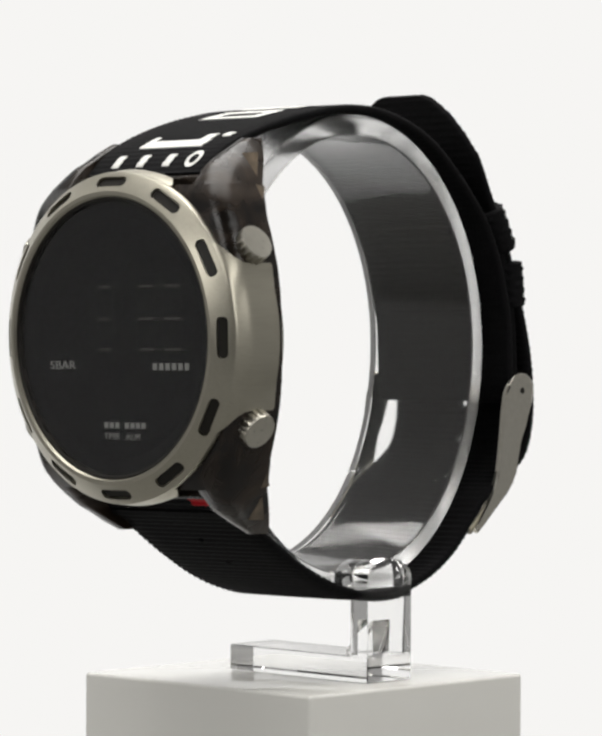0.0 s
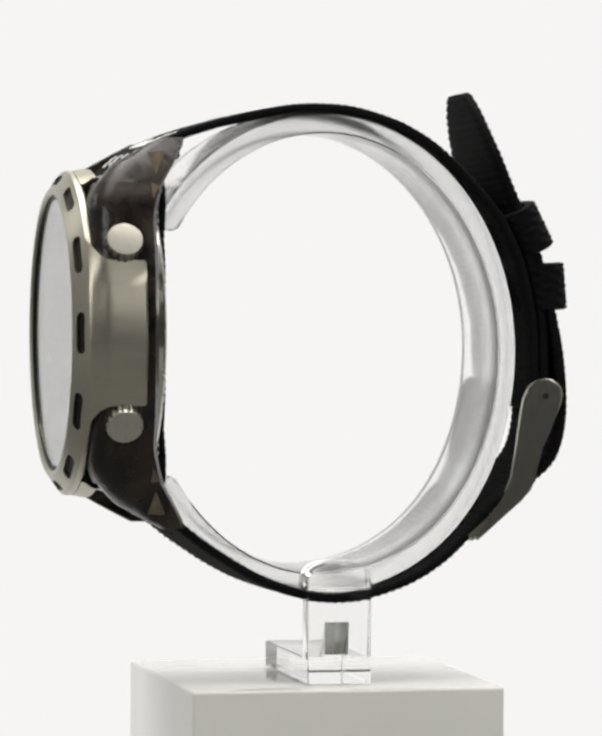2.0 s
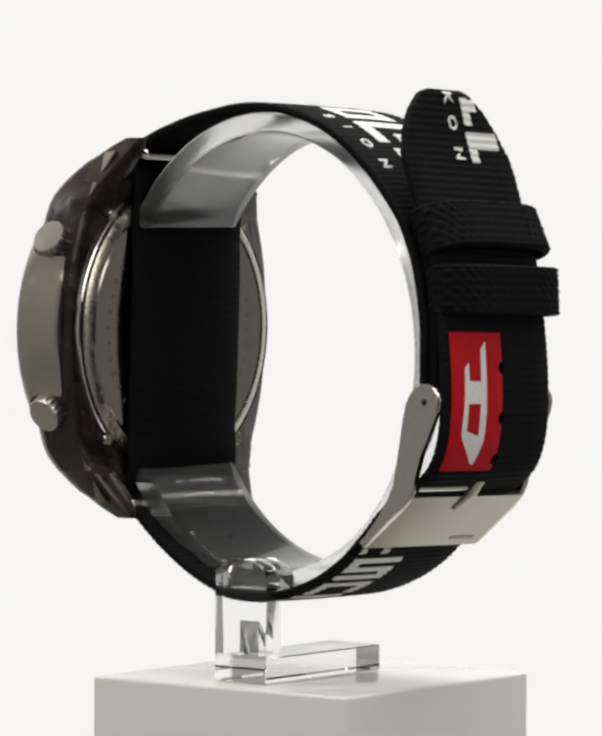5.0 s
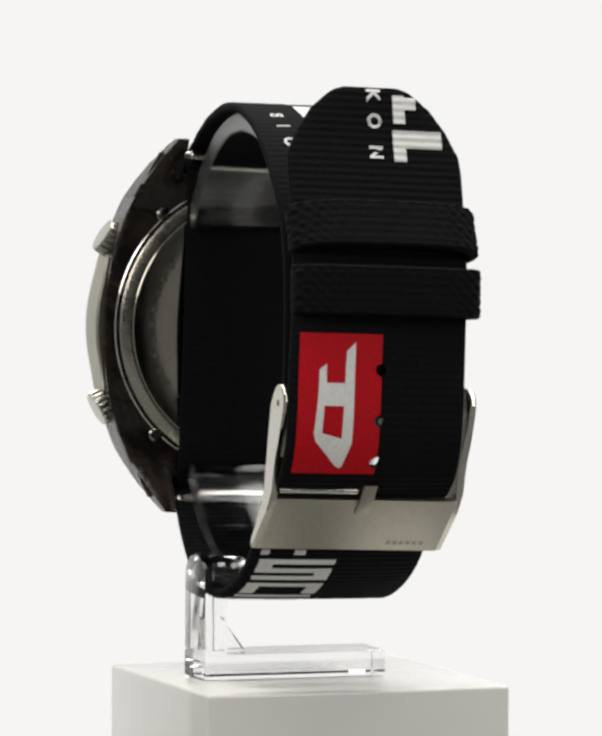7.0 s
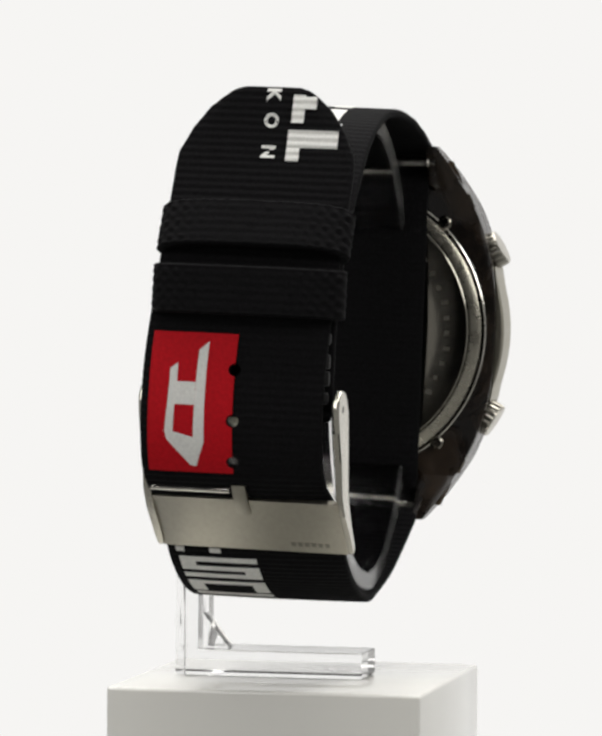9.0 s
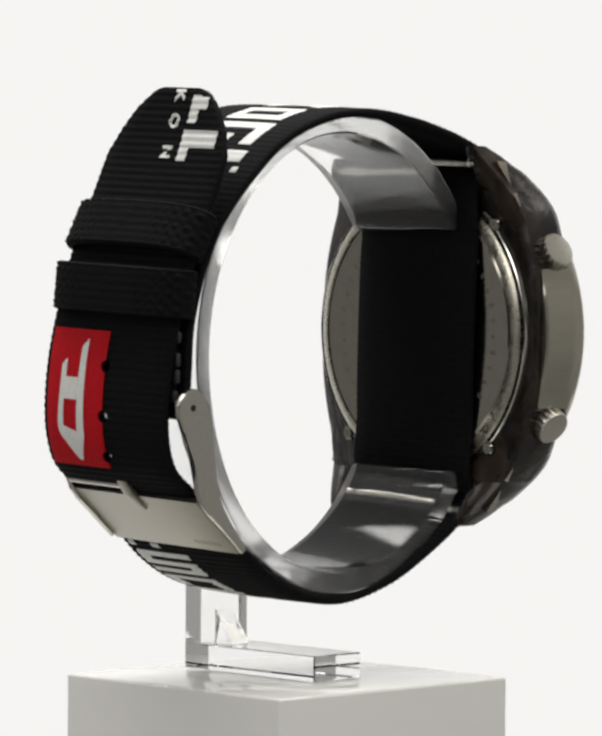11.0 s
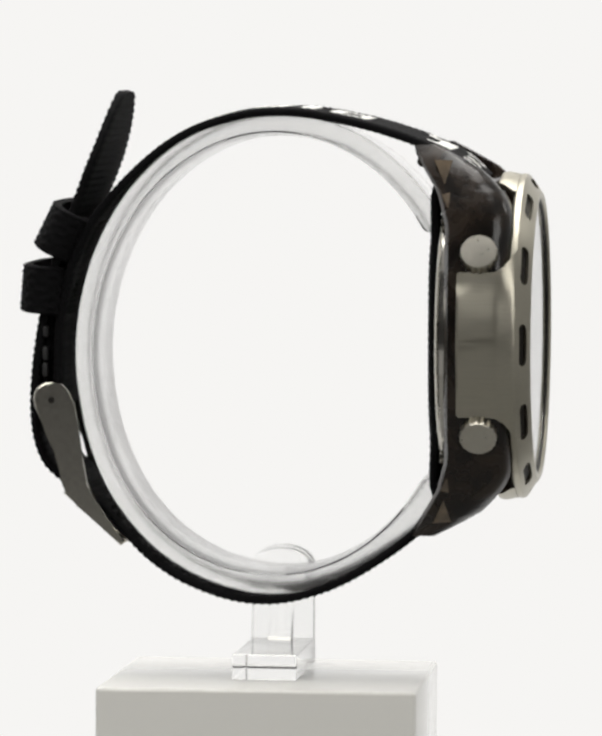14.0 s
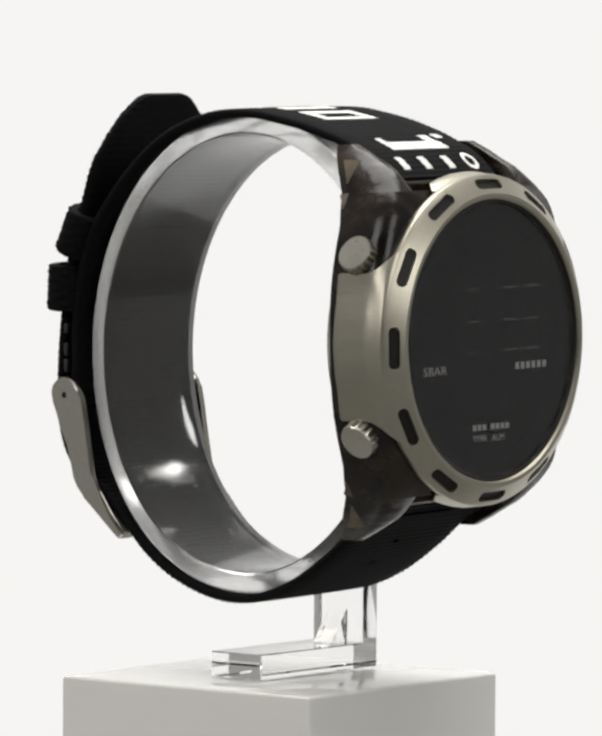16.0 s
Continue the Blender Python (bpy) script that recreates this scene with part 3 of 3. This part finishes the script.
def strap(root):
    up = part("upper_strap", ribbon(bmesh.new(), UPPER, upper_width, 1.15, y=0.5, rib=0.05), NYLON, root, "ribbed black nylon strap with white lettering", 60)
    def punches():
        bm = bmesh.new()
        runs = [LOWER.near(z, 30) for z in (18.6, 12.0, 6.6)] + [LOWER.s[min(range(200), key=lambda k: abs(LOWER.p[k, 0] - x))] for x in (-17.4, -12.8)]
        for s in runs:
            at, up_dir = LOWER.at(s, 0.3), LOWER.at(s, 0.3, 1.0) - LOWER.at(s, 0.3)
            wide = 0.85 if s > 40 else 0.5
            one = lathe(bmesh.new(), [(0, -1.2), (wide, -1.2), (wide, 1.6), (0, 1.6)], 14, False)
            one.transform(Matrix.Translation(at) @ up_dir.to_track_quat("Z", "Y").to_matrix().to_4x4())
            me = bpy.data.meshes.new("tool")
            one.to_mesh(me)
            one.free()
            bm.from_mesh(me)
            bpy.data.meshes.remove(me)
        return bm

    low = part("lower_strap", carve(ribbon(bmesh.new(), LOWER, tail_width, 1.15, rib=0.09), punches()), NYLON, root, "ribbed black nylon strap tail with a free tip", 60)
    part("strap_behind_case", ribbon(bmesh.new(), BEHIND, 23.6, 1.15, rib=0.05), NYLON, root, "", 60)
    part("folded_end", ribbon(bmesh.new(), FOLD, 23.0, 1.5, rib=0.05), NYLON, up, "", 60)
    for z, size in ((23.2, 0.8), (20.4, 1.0), (17.9, 1.0), (15.3, 0.8)):
        s = FOLD.near(z, 20)
        bm = block(bmesh.new(), -0.4, 0.4, 10.2, 11.4, -size, size, 0.35, 2)
        bm.transform(Matrix.Translation(FOLD.at(s, -FOLD.at(s).y, 0.4)))
        part("stitch", bm, THREAD, up, "raised grey thread")
    keeper(root, Vector((30.75, -0.1, 37.0)), 26, 3.65, 6.6, NYLON)
    keeper(root, Vector((33.35, -0.1, 29.15)), 4.5, 3.85, 6.6, NYLON)
    # red patch with plain white shapes
    s0, s1 = LOWER.near(5.2, 30), LOWER.near(23.4, 30)
    patch = part("patch", carve(ribbon(bmesh.new(), LOWER, 11.7, 0.2, s0, s1, -5.5, 0.72, edge=0.1), punches()), RED, low, "red woven patch with plain white shapes", 60)

    def stroke(band, ob, s0, s1, y, w, rib, name="print"):
        part(name, ribbon(bmesh.new(), band, w, 0.12, s0, s1, y, 0.61, edge=0.05, follow=rib), PRINT, ob, "", 60)

    def letter(band, ob, char, s, y, size, way, rib):
        bm = glyph(char, size)
        for v in bm.verts:
            run = s + way * v.co.x
            v.co = band.at(run, y + v.co.y, 0.61 + v.co.z + rib * math.cos(2 * math.pi * run / 1.05))
        part("letter", bm, PRINT, ob, "", 60)

    # small characters and plain bars on the free tip
    for char, z in (("N", 47.75), ("O", 52.1), ("K", 55.6)):
        letter(LOWER, low, char, LOWER.near(z, 15), 0.2, 2.6, -1, 0.09)
    for z0, z1, y, w in ((48.5, 50.9, 6.3, 7.0), (46.5, 48.5, 3.7, 1.8), (51.9, 55.6, 3.9, 1.7), (53.8, 55.4, 5.4, 1.9)):
        stroke(LOWER, low, LOWER.near(z0, 15), LOWER.near(z1, 15), y, w, 0.09)
    part("stitching", ribbon(bmesh.new(), LOWER, 5.0, 0.12, 1.2, 3.4, -8.5, 0.61, edge=0.05, follow=0.09), RED, low, "red stitching", 60)
    # bars under the buckle
    for x0, x1, y, w in ((2.5, 4.0, -5.5, 11.0), (5.2, 6.4, -5.5, 11.0), (8.2, 9.4, -5.5, 11.0), (10.6, 13.5, -10.0, 2.0), (10.6, 13.5, -1.0, 2.0), (13.5, 14.6, -5.5, 11.0),
                         (15.6, 16.5, -5.5, 11.0), (16.5, 17.2, -1.1, 2.2), (17.2, 18.0, -5.5, 11.0), (18.0, 18.7, -9.9, 2.2), (18.7, 19.5, -5.5, 11.0), (20.1, 20.9, -10.6, 1.2), (20.1, 20.9, -5.6, 1.6)):
        a, b = [LOWER.s[min(range(400), key=lambda k: abs(LOWER.p[k, 0] - x))] for x in (x0, x1)]
        stroke(LOWER, low, a, b, y, w, 0.09)
    # bars and small characters over the top
    def up_at(x):
        return UPPER.s[min(range(300), key=lambda k: abs(UPPER.p[k, 0] - x))]

    for x0, x1, y, w in ((-22.5, -20.4, -0.2, 12.5), (-20.4, -18.6, -5.0, 1.9), (-19.5, -18.5, -8.1, 1.6), (-20.4, -19.4, 5.5, 1.2),
                         (-11.2, -9.7, 0.8, 11.5), (-7.4, -5.9, 0.8, 11.5), (-9.7, -7.4, 5.6, 1.9), (-9.7, -7.4, -4.0, 1.9), (-3.6, -2.0, 0.8, 11.5),
                         (0.2, 1.5, 1.5, 11.5), (1.5, 4.3, 6.2, 2.2), (1.5, 4.3, -3.2, 2.2),
                         (6.3, 7.7, 1.6, 11.5), (7.7, 9.8, 6.3, 2.0), (7.7, 9.8, -3.2, 2.0), (9.8, 11.2, 1.6, 11.5),
                         (12.5, 13.8, 1.7, 13.0), (13.8, 17.3, 7.0, 2.5), (15.4, 17.3, 1.7, 2.2), (13.8, 17.3, -3.6, 2.5), (18.3, 19.9, 3.0, 12.0), (20.7, 21.4, 9.2, 1.2)):
        stroke(UPPER, up, up_at(x0), up_at(x1), y, w, 0.05)
    for y in (7.3, 2.4, -2.8):
        stroke(UPPER, up, up_at(-26.0), up_at(-26.0) + 2.4, y, 1.4, 0.05)
    dot = bmesh.new()
    for k in range(24):
        ends = [(2 * math.pi * (k + j) / 24, r) for j in (0, 1) for r in (0.75, 1.35)]
        vs = [dot.verts.new(UPPER.at(up_at(-25.0) + r * 1.25 * math.cos(a), -7.7 + r * math.sin(a), 0.68)) for a, r in ends]
        dot.faces.new((vs[0], vs[1], vs[3], vs[2]))
    bmesh.ops.remove_doubles(dot, verts=dot.verts[:], dist=1e-4)
    part("print", dot, PRINT, up, "", 60)
    for char, x in (("S", 10.8), ("I", 14.1), ("O", 17.4), ("N", 20.6)):
        letter(UPPER, up, char, up_at(x), -8.0, 2.4, 1, 0.05)
    # plain white shapes on the patch
    rows = [k for k in range(len(LOWER.s)) if LOWER.p[k, 0] > 30 and 4 < LOWER.p[k, 1] < 30]

    def run_at(z):
        return float(np.interp(z, LOWER.p[rows, 1], LOWER.s[rows]))

    bm = bmesh.new()
    for quad in (((-4.75, 21.05), (-3.5, 22.2), (-3.5, 9.05), (-5.0, 9.6)),
                 ((-8.5, 18.5), (-7.5, 19.3), (-7.45, 16.8), (-8.5, 16.8)),
                 ((-8.5, 16.8), (-4.86, 16.8), (-4.92, 13.8), (-8.65, 13.8)),
                 ((-8.65, 13.8), (-7.65, 13.8), (-7.8, 10.25), (-8.95, 10.2)),
                 ((-8.95, 10.2), (-7.8, 10.25), (-5.0, 9.6), (-8.65, 9.2)),
                 ((-8.65, 9.2), (-5.0, 9.6), (-4.8, 5.9), (-5.5, 6.1)),
                 ((-5.0, 9.6), (-3.5, 9.05), (-4.6, 6.0), (-4.8, 5.9))):
        a, b, c, d = [Vector(p) for p in quad]
        grid = [[a.lerp(b, i / 3).lerp(d.lerp(c, i / 3), j / 12) for i in range(4)] for j in range(13)]
        vs = [[bm.verts.new(LOWER.at(run_at(p.y), p.x, 0.9)) for p in row] for row in grid]
        for r0, r1 in zip(vs, vs[1:]):
            for k in range(3):
                bm.faces.new((r0[k], r0[k + 1], r1[k + 1], r1[k]))
    part("emblem", bm, PRINT, patch, "plain white shapes", 60)
    return up, low, patch


def buckle(root):
    arm = [(30.1, 15.5), (30.9, 16.2), (31.9, 16.5), (33.0, 16.4), (33.9, 15.9), (34.6, 15.1), (34.8, 14.2), (34.5, 12.6), (33.5, 10.6), (32.6, 9.0), (31.8, 6.7), (31.1, 4.1), (30.7, 2.2), (30.15, 0.75),
           (28.65, -0.75), (26.7, -2.4), (24.1, -4.7), (22.5, -6.2), (21.8, -5.6), (22.6, -4.8), (25.0, -2.3), (26.6, 0.2), (27.3, 2.5), (27.8, 5.4), (28.2, 8.0), (28.6, 11.0), (29.1, 13.6), (29.5, 14.7)]
    for y0, y1, dx in ((-14.5, -13.5, 0.4), (12.1, 13.1, -0.3)):
        a = part("buckle_arm", prism(bmesh.new(), [(x + dx, z) for x, z in arm], "y", y0, y1, 0.3), BUCKLE, root, "satin steel buckle side", 12)
        # black plug stands in for the dark inside of the arm's hole
        hole = lathe(bmesh.new(), [(0, y0 - 0.02), (0.45, y0 - 0.02), (0.45, y1 + 0.02), (0, y1 + 0.02)], 16, False)
        hole.transform(Matrix.Translation((32.2 + dx, 0, 13.9)) @ Matrix.Rotation(radians(-90), 4, "X"))
        part("hole_plug", hole, SLOT, a)
    plate = prism(bmesh.new(), [(30.4, 0.95), (29.7, 1.5), (21.6, -5.4), (22.3, -6.3)], "y", -13.8, 12.4, 0.25)
    p = part("buckle_plate", plate, PLATE, root, "satin steel buckle plate", 40)
    for k in range(6):
        mark = block(bmesh.new(), 1.3, 2.1, 4.6 + 0.95 * k, 5.2 + 0.95 * k, -0.05, 0.03)
        mark.transform(Matrix.Translation((22.3, 0, -6.3)) @ Matrix.Rotation(math.atan2(-7.25, 8.1), 4, "Y") @ Matrix.Rotation(math.pi, 4, "X") @ Matrix.Scale(-1, 4, (0, 1, 0)))
        part("engraving", mark, ENGRAVED, p)
    # thin polished rod added to imitate the gleam along the plate's upper edge
    bar = lathe(bmesh.new(), [(0, -13.4), (0.4, -13.4), (0.4, -2.4), (0, -2.4)], 12, False)
    bar.transform(Matrix.Translation((31.1, 0, 2.2)) @ Matrix.Rotation(radians(-90), 4, "X"))
    part("plate_edge_gleam", bar, POLISH, root)
    tongue = prism(bmesh.new(), [(32.6, 3.0), (31.6, 3.2), (30.2, 1.0), (28.2, -0.6), (28.6, -1.1), (31.2, 1.0)], "y", -1.9, 0.1, 0.2)
    part("buckle_tongue", tongue, PLATE, root)


def watch():
    root = thing("wristwatch", "digital wristwatch with smoky case, slotted steel bezel and black nylon strap", "watch")
    watch_head(root)
    strap(root)
    buckle(root)
    return root


PLINTH, STAND, WATCH = plinth(), watch_stand(), watch()
for ob in (PLINTH, STAND, WATCH):
    ob.location.z = Z0


def motions():
    """All three things turn together on a slightly untrue turntable: seconds, degrees, sideways and height in millimetres."""
    turn = [(0.0, 46.23, 0.01, -0.14),
            (0.5, 37.95, -0.04, -0.17),
            (1.0, 29.6, -0.05, -0.07),
            (1.5, 21.26, 0.01, -0.03),
            (2.0, 12.98, 0.15, -0.03),
            (2.5, 4.78, 0.21, -0.08),
            (3.0, -3.42, 0.15, -0.02),
            (3.5, -11.67, -0.0, 0.04),
            (4.0, -19.98, -0.1, 0.08),
            (6.5, -62.3, -0.17, 0.06),
            (7.0, -70.56, 0.01, 0.1),
            (7.5, -78.66, 0.14, 0.04),
            (8.0, -86.6, 0.09, 0.07),
            (8.5, -94.59, 0.01, 0.03),
            (9.0, -102.78, 0.1, 0.06),
            (11.5, -145.1, 0.18, 0.03),
            (12.0, -153.52, 0.04, 0.03),
            (12.5, -161.82, -0.17, 0.06),
            (13.0, -169.96, -0.44, -0.02),
            (13.5, -177.97, -0.74, -0.03),
            (14.0, -185.87, -0.66, -0.0),
            (14.5, -193.75, -0.51, -0.06),
            (15.0, -201.71, -0.14, -0.07),
            (15.5, -209.75, 0.22, -0.16),
            (16.0, -217.9, 0.47, -0.12)]
    sit = Matrix.Translation((0, 0.0015, 0.0235)) @ pose(0, 0, 0, -1.8, 0, -1.3) @ Matrix.Translation((0, 0, -0.0235))
    for ob in (PLINTH, STAND, WATCH):
        rows = []
        for t, a, dx, dz in turn:
            m = Matrix.Translation((dx / 1000, 0, Z0 + dz / 1000)) @ pose(0, 0, 0, 0, 0, a)
            if ob is WATCH:
                m = m @ sit
            if ob is PLINTH:
                m = m @ pose(0, 0, 0, 0, 0, 0.3)
            rows.append((t, m))
        walk(ob, rows)


motions()
